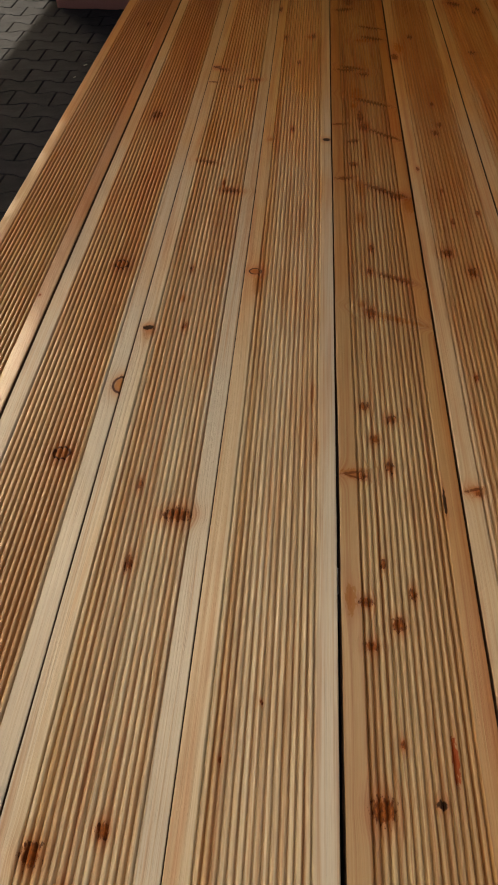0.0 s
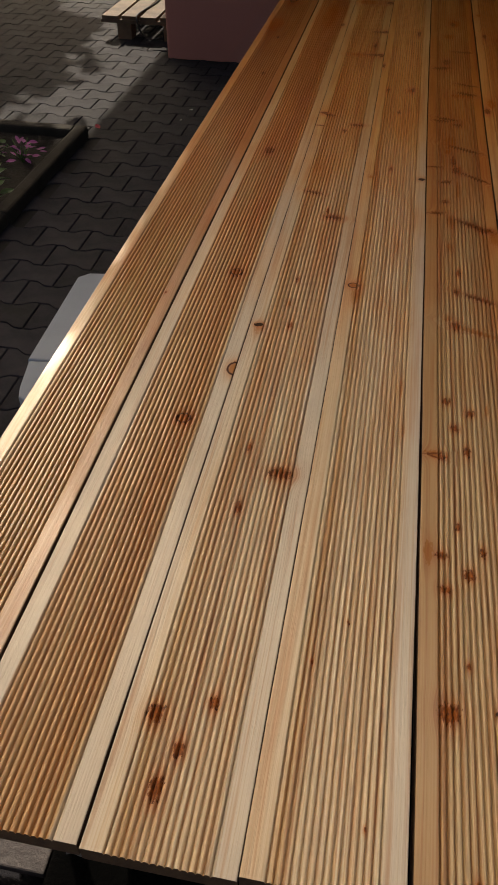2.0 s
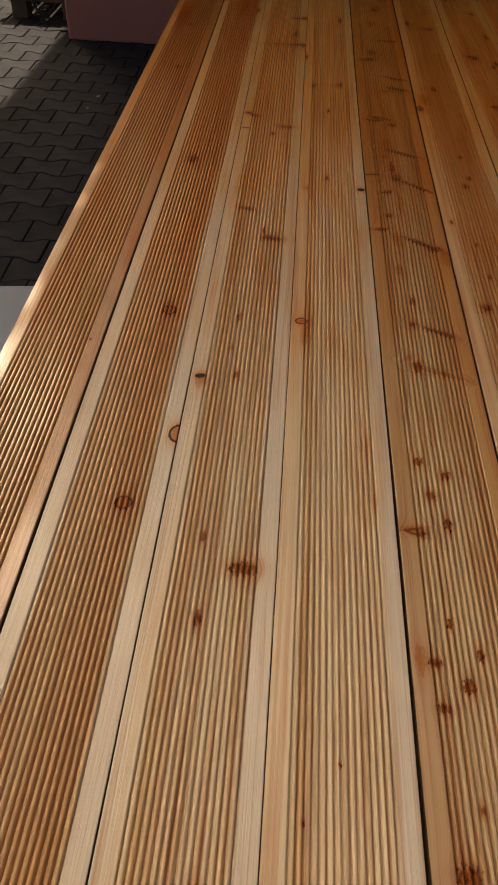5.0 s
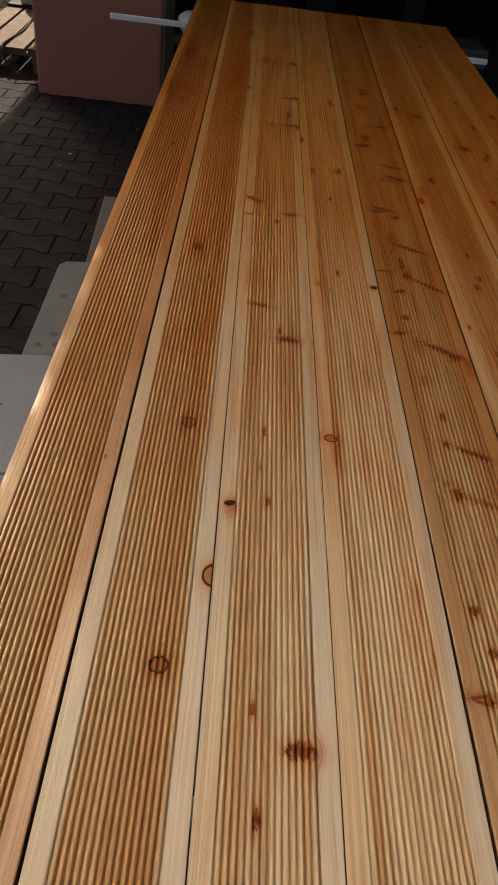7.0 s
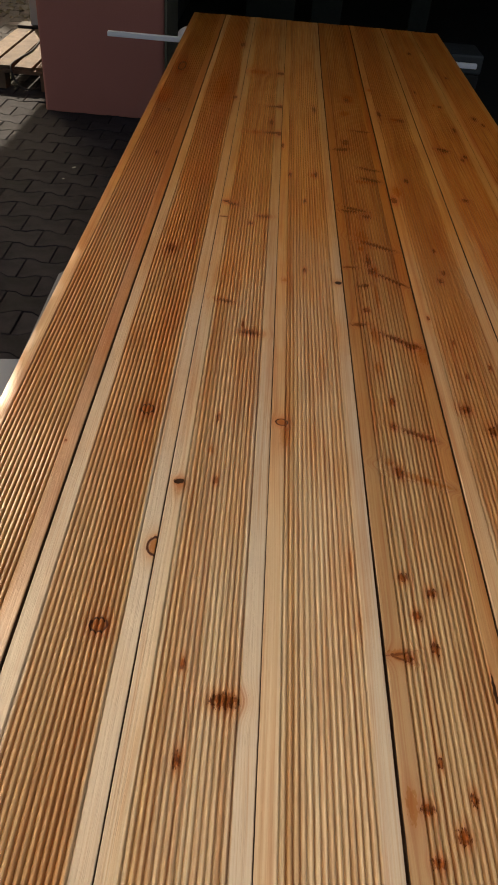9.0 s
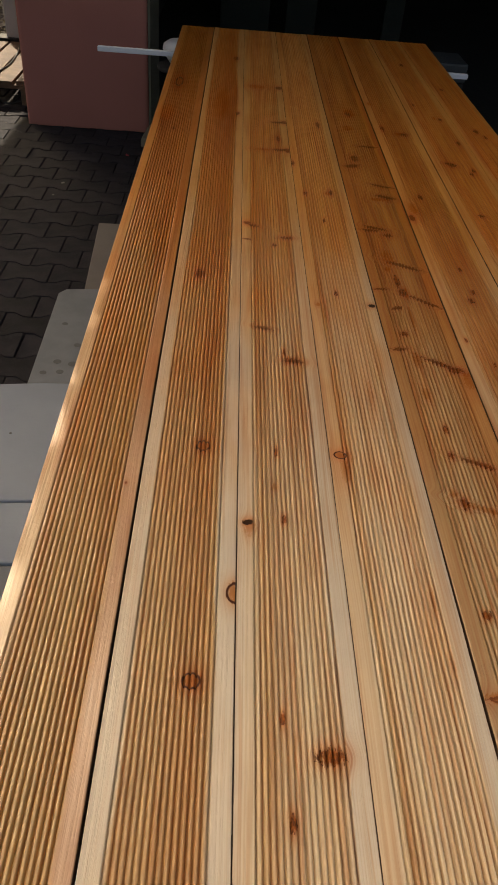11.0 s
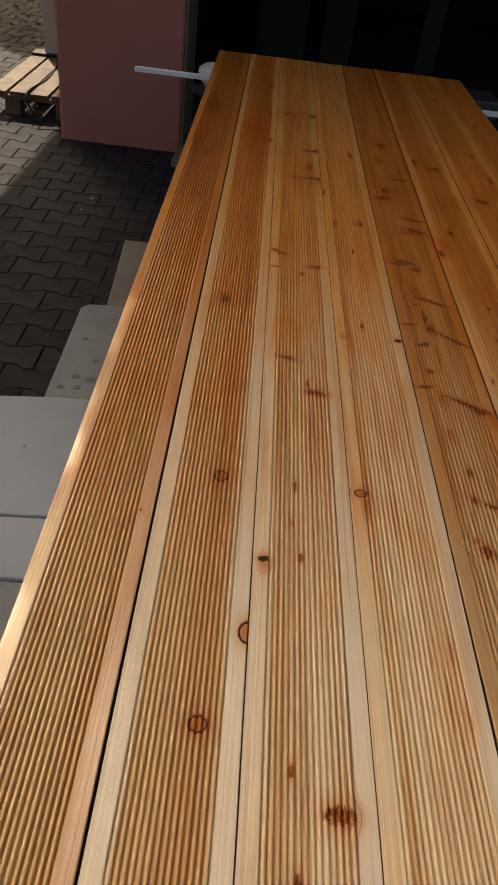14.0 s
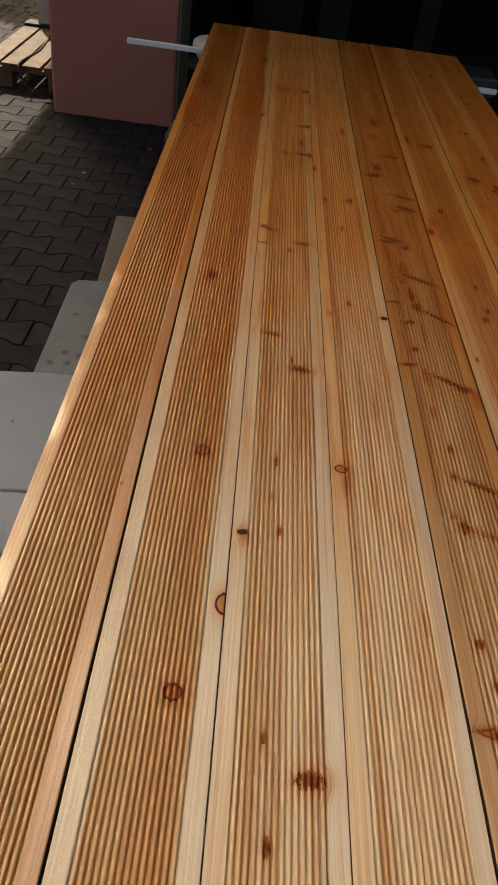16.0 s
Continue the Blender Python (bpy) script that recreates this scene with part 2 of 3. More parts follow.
# brown of the end grain, laid on board sides too as gap shade
M_END_GAP = mottled("dark_end_and_gap", (0.07, 0.032, 0.014), (0.16, 0.08, 0.035), 60.0, 0.85, 500.0, 0.001)
M_OLDWOOD = mottled("dark_weathered_wood", (0.013, 0.010, 0.010), (0.040, 0.029, 0.028), 9.0, 0.7, 80.0, 0.003)
M_POST = mottled("pale_grey_paint", (0.42, 0.42, 0.41), (0.50, 0.50, 0.48), 3.0, 0.6, 60.0, 0.0)
M_BLACK = mottled("black_rubber", (0.006, 0.006, 0.006), (0.013, 0.013, 0.013), 8.0, 0.8, 60.0, 0.0)
M_LEAF = mottled("green_leaf", (0.035, 0.085, 0.018), (0.075, 0.14, 0.03), 6.0, 0.55, 50.0, 0.0, vary=0.3)
M_BARK = mottled("bark", (0.07, 0.05, 0.035), (0.14, 0.105, 0.075), 8.0, 0.95, 40.0, 0.01)
M_PURPLE = mottled("purple_petal", (0.22, 0.03, 0.16), (0.34, 0.06, 0.26), 20.0, 0.6, 90.0, 0.0)
M_REDLEAF = mottled("red_petal", (0.42, 0.02, 0.05), (0.55, 0.05, 0.08), 30.0, 0.6, 90.0, 0.0)
M_DEADLEAF = mottled("dead_leaf", (0.035, 0.03, 0.014), (0.09, 0.07, 0.035), 20.0, 0.8, 80.0, 0.0, vary=0.4)
M_LITTER = mottled("pale_scrap", (0.5, 0.48, 0.44), (0.62, 0.6, 0.56), 30.0, 0.7, 90.0, 0.0)


# ---- building helpers ----
def mesh_of(name, bm, mat, smooth=False):
    me = bpy.data.meshes.new(name)
    bm.normal_update()
    bm.to_mesh(me)
    bm.free()
    me.materials.append(mat)
    if smooth:
        for p in me.polygons:
            p.use_smooth = True
    return me


def part(name, bm, mat, parent, label="", smooth=False):
    ob = new(name, mesh_of(name, bm, mat, smooth))
    ob.parent = parent
    if label:
        tagged(ob, label)
    return ob


def thing(name, label, category, at=(0, 0, 0), group="", kind=""):
    ob = new(name)
    ob.location = at
    return tagged(ob, label, category, group, kind)


def solid(name, bm, mat, label, category, group="", kind="", smooth=False):
    return tagged(new(name, mesh_of(name, bm, mat, smooth)), label, category, group, kind)


def box(x0, x1, y0, y1, z0, z1, bevel=0.0, seg=2, bm=None, m=None):
    """A box, bevelled by that much; added to bm if one is given."""
    b = bmesh.new()
    bmesh.ops.create_cube(b, size=1.0)
    bmesh.ops.transform(b, matrix=Matrix.Translation(((x0 + x1) / 2, (y0 + y1) / 2, (z0 + z1) / 2)) @ Matrix.Diagonal((x1 - x0, y1 - y0, z1 - z0, 1)), verts=b.verts)
    if bevel:
        bmesh.ops.bevel(b, geom=b.edges[:], offset=bevel, segments=seg, affect="EDGES", profile=0.5)
    if m is not None:
        bmesh.ops.transform(b, matrix=m, verts=b.verts)
    if bm is None:
        return b
    tmp = bpy.data.meshes.new("tmp")
    b.to_mesh(tmp)
    b.free()
    bm.from_mesh(tmp)
    bpy.data.meshes.remove(tmp)
    return bm


def prism(outline, z0, z1, bevel=0.0):
    """An upright prism over an outline of x, y."""
    b = bmesh.new()
    face = b.faces.new([b.verts.new((x, y, z0)) for x, y in outline])
    if face.normal.z > 0 or sum(a[0] * c[1] - c[0] * a[1] for a, c in zip(outline, outline[1:] + outline[:1])) > 0:
        face.normal_flip()
    r = bmesh.ops.extrude_face_region(b, geom=[face])
    top = [v for v in r["geom"] if isinstance(v, bmesh.types.BMVert)]
    bmesh.ops.translate(b, verts=top, vec=(0, 0, z1 - z0))
    bmesh.ops.recalc_face_normals(b, faces=b.faces[:])
    if bevel:
        edges = [e for e in b.edges if all(abs(v.co.z - z1) < 1e-6 for v in e.verts)]
        bmesh.ops.bevel(b, geom=edges, offset=bevel, segments=2, affect="EDGES", profile=0.5)
    return b


def tube(points, radius, sides=8, closed_ends=True):
    """A tube along points, radius a number or one for each point."""
    b = bmesh.new()
    pts = [Vector(p) for p in points]
    rad = radius if isinstance(radius, (list, tuple)) else [radius] * len(pts)
    rings = []
    for i, p in enumerate(pts):
        d = (pts[min(i + 1, len(pts) - 1)] - pts[max(i - 1, 0)]).normalized()
        q = d.to_track_quat("Z", "Y")
        rings.append([b.verts.new(p + q @ Vector((rad[i] * math.cos(a), rad[i] * math.sin(a), 0))) for a in (2 * math.pi * k / sides for k in range(sides))])
    for r0, r1 in zip(rings, rings[1:]):
        for k in range(sides):
            b.faces.new((r0[k], r0[(k + 1) % sides], r1[(k + 1) % sides], r1[k]))
    if closed_ends:
        b.faces.new(rings[0][::-1])
        b.faces.new(rings[-1])
    return b


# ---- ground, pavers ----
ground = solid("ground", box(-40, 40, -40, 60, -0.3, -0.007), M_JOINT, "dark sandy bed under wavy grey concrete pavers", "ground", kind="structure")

PX, PY = 0.2, 0.14


def paver_outline():
    g = 0.0024
    a, lo, hi = PX / 2 - g, PY / 2 - 0.0125 - g, PY / 2 + 0.0125 - g
    s0, s1 = 0.032, 0.068
    top = [(a, hi), (s1, hi), (s0, lo), (-s0, lo), (-s1, hi), (-a, hi)]
    return top + [(-x, -y) for x, y in top]


def paver_mesh():
    b = bmesh.new()
    o = paver_outline()
    ring = [[b.verts.new((x * k, y * k, z)) for x, y in o] for k, z in ((1.0, -0.02), (1.0, -0.003), (0.97, 0.0))]
    for lo, hi in zip(ring, ring[1:]):
        for i in range(len(o)):
            j = (i + 1) % len(o)
            b.faces.new((lo[i], lo[j], hi[j], hi[i]))
    b.faces.new(ring[2])
    bmesh.ops.recalc_face_normals(b, faces=b.faces[:])
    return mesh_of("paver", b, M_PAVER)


def paver_places():
    rng = random.Random(4)
    for r in range(-30, 90):
        for c in range(-32, 30):
            x, y = c * PX + (PX / 2 if r % 2 else 0.0) + 0.03, r * PY + 0.02
            tilt = (rng.gauss(0, 0.0006), rng.gauss(0, 0.22), rng.gauss(0, 0.22), rng.gauss(0, 0.4))
            if -3.5 < x < -1.40 and -2.35 < y < 3.40:
                continue
            if -1.45 < x < -1.25 and -2.35 < y < 3.45 and x < -1.34 or -3.5 < x < -1.34 and 3.36 < y < 3.47:
                continue
            if y > 4.80 and x > -1.36:
                continue
            yield x, y, tilt


# ---- building ----
SHADE_X = -1.555
pillar = thing("building", "pink plastered pillar beside a dark open doorway", "building", kind="structure")
part("wall_pillar", box(-1.295, -0.552, 4.87, 5.45, -0.02, 2.9, 0.022, 4), M_PINK, pillar)
part("wall_upper", box(-1.295, 9.0, 4.87, 5.45, 2.904, 7.5), M_PINK, pillar)
part("wall_side", box(-1.295, -0.9, 5.454, 14.0, -0.02, 3.245), M_PINK, pillar)
part("wall_right", box(6.5, 9.0, 4.87, 5.45, -0.02, 2.9), M_PINK, pillar)
part("jamb", box(-0.5495, -0.535, 4.885, 5.43, -0.01, 2.9, 0.003), M_OLIVE, pillar, "olive grey door jamb")
# two unseen blocks, sized to stop the sun and let one beam pass
part("shade_storey", box(-1.295, 9.0, 5.46, 14.0, 3.25, 7.5), M_PINK, pillar, "unseen upper block added to keep the sun off the yard")
part("shade_wing", box(-3.005, -1.299, 5.46, 14.0, 3.25, 4.25), M_PINK, pillar, "unseen low block added to shape the sun's edge")


def shade_sheet(x0, x1, y0, y1, z):
    """Added sheet that shades the boards; its wavy side edge lets sun patches through."""
    side, n = [], 60
    for k in range(n):
        y = y1 + (y0 - y1) * k / n
        wave = 0.011 * math.sin(38.0 * y) + 0.008 * math.sin(17.0 * y + 1.0) + 0.005 * math.sin(71.0 * y)
        side.append((x0 + wave - 0.02 * max(0.0, min(1.0, (3.25 - y) / 0.25)), y))
    return prism([(x1, y0), (x1, y1)] + side + [(x0 - 0.02, y0)], z, z + 0.02)


# both unseen and added: one trims the sun's edge, one dims the far boards
part("shade_canopy", shade_sheet(SHADE_X, -0.20, 2.45, 4.866, 3.2), M_PLASTIC, pillar, "unseen pale sheet added to shade the boards, edge cut for sun patches")
part("shade_canopy", box(-0.50, 6.5, 3.3, 4.866, 2.75, 2.87), M_UNLIT, pillar, "unseen dark slab added to dim the far boards")
room = thing("wall_room", "room behind the doorway, coloured near black as unlit", "room", kind="structure")
part("wall_back", box(-0.9, 9.0, 12.0, 12.2, -0.02, 3.0), M_UNLIT, room)
part("wall_east", box(8.8, 9.0, 5.454, 12.0, -0.02, 3.0), M_UNLIT, room)
part("wall_west", box(-0.897, -0.80, 5.454, 12.0, -0.02, 3.0), M_UNLIT, room)
solid("ceiling", box(-0.9, 9.0, 5.454, 12.2, 3.004, 3.2), M_UNLIT, "ceiling of the room, coloured near black as unlit", "ceiling", kind="structure")
solid("floor", box(-0.79, 8.79, 4.9, 11.99, -0.010, 0.004), M_UNLIT, "floor of the room, coloured near black as unlit", "floor", kind="structure")
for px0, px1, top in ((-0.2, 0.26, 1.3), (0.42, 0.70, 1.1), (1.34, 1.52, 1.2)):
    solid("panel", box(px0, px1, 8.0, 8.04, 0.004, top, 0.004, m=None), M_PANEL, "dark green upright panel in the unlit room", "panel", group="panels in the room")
solid("stone_block", prism([(-0.57, 4.60), (-0.40, 4.52), (-0.33, 4.70), (-0.40, 4.86), (-0.55, 4.86)], -0.003, 0.05, 0.012), M_OLIVE, "grey worn stone block at the pillar's foot", "stone")
crate = thing("crate", "black crate with a grey blue lid in the shade", "crate", (1.12, 4.7, 0))
part("body", box(-0.13, 0.13, -0.13, 0.13, 0.0, 0.48, 0.01), M_BLACK, crate)
part("lid", box(-0.135, 0.135, -0.135, 0.135, 0.481, 0.58, 0.012), M_GREYBOX, crate, "grey blue lid")
solid("red_crate", box(1.12, 1.5, 3.70, 4.05, -0.003, 0.34, 0.012), M_RED, "dark red crate standing in the shade", "crate")

# ---- planter ----
bed = thing("planter", "flower bed with a low concrete kerb and dark soil", "flower bed", kind="structure")
part("soil", box(-3.43, -1.405, -2.3, 3.395, -0.05, 0.015), M_SOIL, bed, "soil coloured near black")
yy = 3.475
for k in range(6):
    part("kerb_stone", box(-1.402, -1.335, yy - 0.996, yy, -0.05, 0.055, 0.012), M_KERB, bed)
    yy -= 1.0
xx = -1.406
for k in range(2):
    part("kerb_stone", box(xx - 0.996, xx, 3.405, 3.475, -0.05, 0.055, 0.012), M_KERB, bed)
    xx -= 1.0


def leaf_shape(bm, m, length, width, curl=0.15):
    """A small folded leaf."""
    rows = [(0.0, 0.08), (0.3, 0.9), (0.6, 1.0), (0.85, 0.5), (1.0, 0.03)]
    vs = []
    for t, w in rows:
        z = -curl * t * t * length
        vs.append([bm.verts.new(m @ Vector((s * w * width / 2, t * length, z + abs(s) * 0.12 * width))) for s in (-1, 0, 1)])
    for a, c in zip(vs, vs[1:]):
        bm.faces.new((a[0], a[1], c[1], c[0]))
        bm.faces.new((a[1], a[2], c[2], c[1]))


def plant(name, x, y, n_leaves, length, mat, label, category, seed, height=0.12, base=0.012):
    rng = random.Random(seed)
    top = thing(name, label, category, (x, y, base))
    b = bmesh.new()
    stems = bmesh.new()
    for k in range(n_leaves):
        a, h = rng.uniform(0, 6.28), rng.uniform(0.15, 1.0) * height
        r = rng.uniform(0.0, 0.09)
        m = Matrix.Translation((r * math.cos(a), r * math.sin(a), h)) @ Euler((rng.uniform(-0.2, 0.7), rng.uniform(-0.4, 0.4), a - 1.57)).to_matrix().to_4x4()
        leaf_shape(b, m, length * rng.uniform(0.6, 1.1), length * rng.uniform(0.35, 0.6))
    part("leaves", b, M_LEAF if mat is None else mat, top)
    for k in range(5):
        a = k * 1.3
        t = tube([(0, 0, 0), (0.03 * math.cos(a), 0.03 * math.sin(a), height * 0.6), (0.06 * math.cos(a), 0.06 * math.sin(a), height)], [0.004, 0.003, 0.002], 5)
        part("stem", t, M_LEAF, top)
    return top


plant("bedding_plant", -1.50, 2.60, 60, 0.07, None, "leafy green bedding plant in dark soil", "plant", 3, 0.14)
plant("bedding_plant", -1.62, 2.44, 50, 0.07, None, "leafy green bedding plant in dark soil", "plant", 5, 0.12)
plant("flowering_plant", -1.52, 3.06, 26, 0.045, M_PURPLE, "purple flowering plant in the flower bed", "plant", 8, 0.10)
plant("flowering_plant", -1.72, 3.10, 30, 0.05, None, "low dull green plant in the flower bed", "plant", 9, 0.07)


# ---- slabs beside the boards ----
def slab(outline, z1, mat, label, dots=()):
    top = solid("slab", prism(outline, -0.004, z1, 0.006), mat, label, "slab", group="slabs on the pavers")
    for dx, dy, r in dots:
        b = prism([(dx + r * 1.1 * math.cos(k * 0.5236), dy + r * math.sin(k * 0.5236)) for k in range(12)], z1 - 0.001, z1 + 0.0012)
        part("spot", b, M_DOT, top, "round dark spot")
    return top


slab([(-0.845, 1.535), (-0.52, 1.56), (-0.25, 1.59), (-0.25, 2.13), (-0.62, 2.11), (-0.83, 2.08), (-0.865, 2.045)], 0.05, M_SLAB, "smooth light grey concrete slab lying on pavers", ((-0.66, 1.84, 0.004),))
slab([(-0.815, 1.40), (-0.80, 1.355), (-0.765, 1.335), (-0.25, 1.335), (-0.25, 1.583), (-0.52, 1.555), (-0.84, 1.53)], 0.049, M_SLAB, "grey concrete slab lying on pavers")
slab([(-0.745, 0.75), (-0.25, 0.75), (-0.25, 1.3335), (-0.755, 1.3335)], 0.042, M_SLAB2, "grey concrete slab lying on pavers")
slab([(-0.675, 2.115), (-0.25, 2.14), (-0.25, 2.80), (-0.56, 2.78), (-0.665, 2.765), (-0.69, 2.73)], 0.04, M_SLAB2, "grey concrete slab with round dark spots", ((-0.60, 2.25, 0.013), (-0.545, 2.24, 0.015), (-0.635, 2.18, 0.011), (-0.55, 2.36, 0.012), (-0.62, 2.5, 0.010), (-0.58, 2.19, 0.012)))
slab([(-0.60, 2.785), (-0.25, 2.81), (-0.25, 3.46), (-0.64, 3.44)], 0.025, M_SLAB3, "tan weathered concrete slab lying on pavers")

# ---- trestles ----
DECK, THICK = 0.75, 0.027


def trestle(y, xa, xb, label):
    top = thing("trestle", label, "trestle", (0, y, 0), group="trestles under the boards")
    zt = DECK - THICK
    part("crossbar", box(xa, xb, -0.0125, 0.0125, zt - 0.021, zt - 0.0005, 0.003), M_WHITE, top)
    for x in (-0.22, 0.80):
        for s in (-1, 1):
            part("leg", tube([(x, 0.012 * s, zt - 0.03), (x, 0.26 * s, 0.0)], 0.012, 10), M_WHITE, top)
        part("brace", tube([(x, -0.17, 0.25), (x, 0.17, 0.25)], 0.008, 8), M_WHITE, top)
    return top


trestle(3.71, -0.645, 1.01, "white metal trestle carrying the boards")
trestle(0.445, -0.26, 0.86, "white metal trestle under the near boards")

def lathe(profile, sides=32):
    b = bmesh.new()
    rings = [[b.verts.new((r * math.cos(2 * math.pi * k / sides), r * math.sin(2 * math.pi * k / sides), z)) for k in range(sides)] for r, z in profile]
    for r0, r1 in zip(rings, rings[1:]):
        for k in range(sides):
            b.faces.new((r0[k], r0[(k + 1) % sides], r1[(k + 1) % sides], r1[k]))
    b.faces.new(rings[0][::-1])
    b.faces.new(rings[-1])
    return b


# white bowl on a dark stool behind the far trestle
stool = thing("stool", "black round stool in the shade by the doorway", "stool", (-0.335, 4.62, 0.0))
part("seat", lathe([(0.13, 0.43), (0.135, 0.435), (0.135, 0.45), (0.13, 0.455)]), M_BLACK, stool, smooth=True)
for k in range(3):
    ca, sa = math.cos(k * 2.1), math.sin(k * 2.1)
    part("leg", tube([(0.10 * ca, 0.10 * sa, 0.43), (0.14 * ca, 0.14 * sa, 0.0)], 0.012, 8), M_BLACK, stool)
bowl = lathe([(0.04, 0.4552), (0.06, 0.458), (0.09, 0.50), (0.105, 0.535), (0.10, 0.558), (0.075, 0.575), (0.03, 0.581)])
bmesh.ops.translate(bowl, verts=bowl.verts, vec=(-0.335, 4.62, 0))
solid("bowl", bowl, M_PLASTIC, "white rounded plastic tub on a stool", "tub", smooth=True)


# ---- pallet with post and cable ----
def pallet(name, x0, x1, y0, y1, n_boards, mat, label, along_y=True, top_z=0.144):
    top = thing(name, label, "pallet", ((x0 + x1) / 2, (y0 + y1) / 2, 0))
    w, l = (x1 - x0) / 2, (y1 - y0) / 2
    pitch = 2 * w / n_boards if along_y else 2 * l / n_boards
    for k in range(n_boards):
        if along_y:
            a = -w + k * pitch
            b = box(a + 0.010, a + pitch - 0.010, -l + 0.012 * (k % 2), l, top_z - 0.022, top_z, 0.002)
        else:
            a = -l + k * pitch
            b = box(-w, w, a + 0.015, a + pitch - 0.015, top_z - 0.022, top_z, 0.003)
        part("board", b, mat, top)
    for s in (-1, 0, 1):
        if along_y:
            part("stringer", box(-w, w, s * (l - 0.05) - 0.048, s * (l - 0.05) + 0.048, top_z - 0.044, top_z - 0.0225, 0.002), mat, top)
        for q in (-w + 0.16, w - 0.05):
            part("block", box(q - 0.05, q + 0.05, s * (l - 0.06) - 0.05, s * (l - 0.06) + 0.05, 0.0, top_z - (0.0445 if along_y else 0.0225), 0.002), mat, top)
    return top


pallet("pallet", -1.85, -1.31, 5.20, 6.40, 4, M_PALLET, "pale raw wooden pallet lying on sunlit pavers")
# cut short at x -0.20, the edge of the deep shade
pallet("old_pallet", -1.05, -0.20, -0.538, 0.289, 9, M_OLDWOOD, "dark weathered wooden pallet under the boards' end", along_y=False)

# black block standing in for the deep shade below the near ends
shade_block = box(-0.19, 1.05, -0.6, 0.7, -0.003, 0.20, 0.03, 3)
bmesh.ops.subdivide_edges(shade_block, edges=[e for e in shade_block.edges if e.calc_length() > 0.3], cuts=24, use_grid_fill=True)
for v in shade_block.verts:
    if v.co.z > 0.05:
        v.co.z += 0.012 * math.sin(9 * v.co.x + 5 * v.co.y) * math.sin(13 * v.co.y - 4 * v.co.x) + 0.004 * math.sin(41 * v.co.x - 23 * v.co.y)
solid("tarpaulin", shade_block, M_DEEPSHADE, "added black block in place of deep shade under the boards", "tarpaulin", smooth=True)
post = thing("post", "pale grey post with black foot standing on the pallet", "post", (-1.70, 6.30, 0.144))
part("shaft", box(-0.045, 0.045, -0.04, 0.04, 0.02, 1.5, 0.006), M_POST, post)
part("foot", box(-0.14, 0.10, -0.07, 0.07, 0.0, 0.02, 0.004), M_BLACK, post, "flat black foot plate")
def glide(points, n=6):
    """Points along a smooth curve through the given ones."""
    p = [Vector(q) for q in points]
    out = []
    for i in range(len(p) - 1):
        a, b, c, d = p[max(i - 1, 0)], p[i], p[i + 1], p[min(i + 2, len(p) - 1)]
        for k in range(n):
            t = k / n
            out.append(0.5 * (2 * b + (c - a) * t + (2 * a - 5 * b + 4 * c - d) * t * t + (3 * b - a - 3 * c + d) * t ** 3))
    return out + [p[-1]]


cable = tube(glide([(-1.60, 6.24, 1.4), (-1.605, 6.235, 0.9), (-1.60, 6.22, 0.45), (-1.60, 6.12, 0.20), (-1.58, 5.9, 0.152), (-1.56, 5.6, 0.150), (-1.58, 5.4, 0.151), (-1.59, 5.25, 0.152), (-1.585, 5.18, 0.14), (-1.55, 5.14, 0.07), (-1.48, 5.13, 0.03), (-1.40, 5.15, 0.04)]), 0.006, 8)
solid("cable", cable, M_BLACK, "black cable hanging over the pallet", "cable", smooth=True)

# scraps on the pavers
for x, y, r, mat, lab in ((-1.315, 3.57, 0.016, M_REDLEAF, "red petal lying on pavers"), (-0.915, 3.94, 0.011, M_LITTER, "pale paper scrap on pavers"), (-0.93, 3.78, 0.007, M_LITTER, "pale paper scrap on pavers"), (-0.62, 4.40, 0.010, M_REDLEAF, "red scrap lying on pavers")):
    b = bmesh.new()
    leaf_shape(b, Matrix.Translation((x, y, 0.004)) @ Euler((0.1, 0.05, x * 9)).to_matrix().to_4x4(), r * 2.4, r * 1.8, -0.2)
    bmesh.ops.solidify(b, geom=b.faces[:], thickness=0.0008)
    solid("scrap", b, mat, lab, "litter")

# leaf litter on the far pavers
litter = bmesh.new()
rng = random.Random(40)
for k in range(240):
    x, y = rng.uniform(-3.2, -1.75), rng.uniform(6.9, 9.6)
    leaf_shape(litter, Matrix.Translation((x, y, 0.006 + rng.random() * 0.006)) @ Euler((rng.gauss(0, 0.2), rng.gauss(0, 0.2), rng.uniform(0, 6.28))).to_matrix().to_4x4(), 0.06, 0.035, -0.2)
solid("leaf_litter", litter, M_DEADLEAF, "brown fallen leaves scattered on pavers", "leaves", kind="stuff")

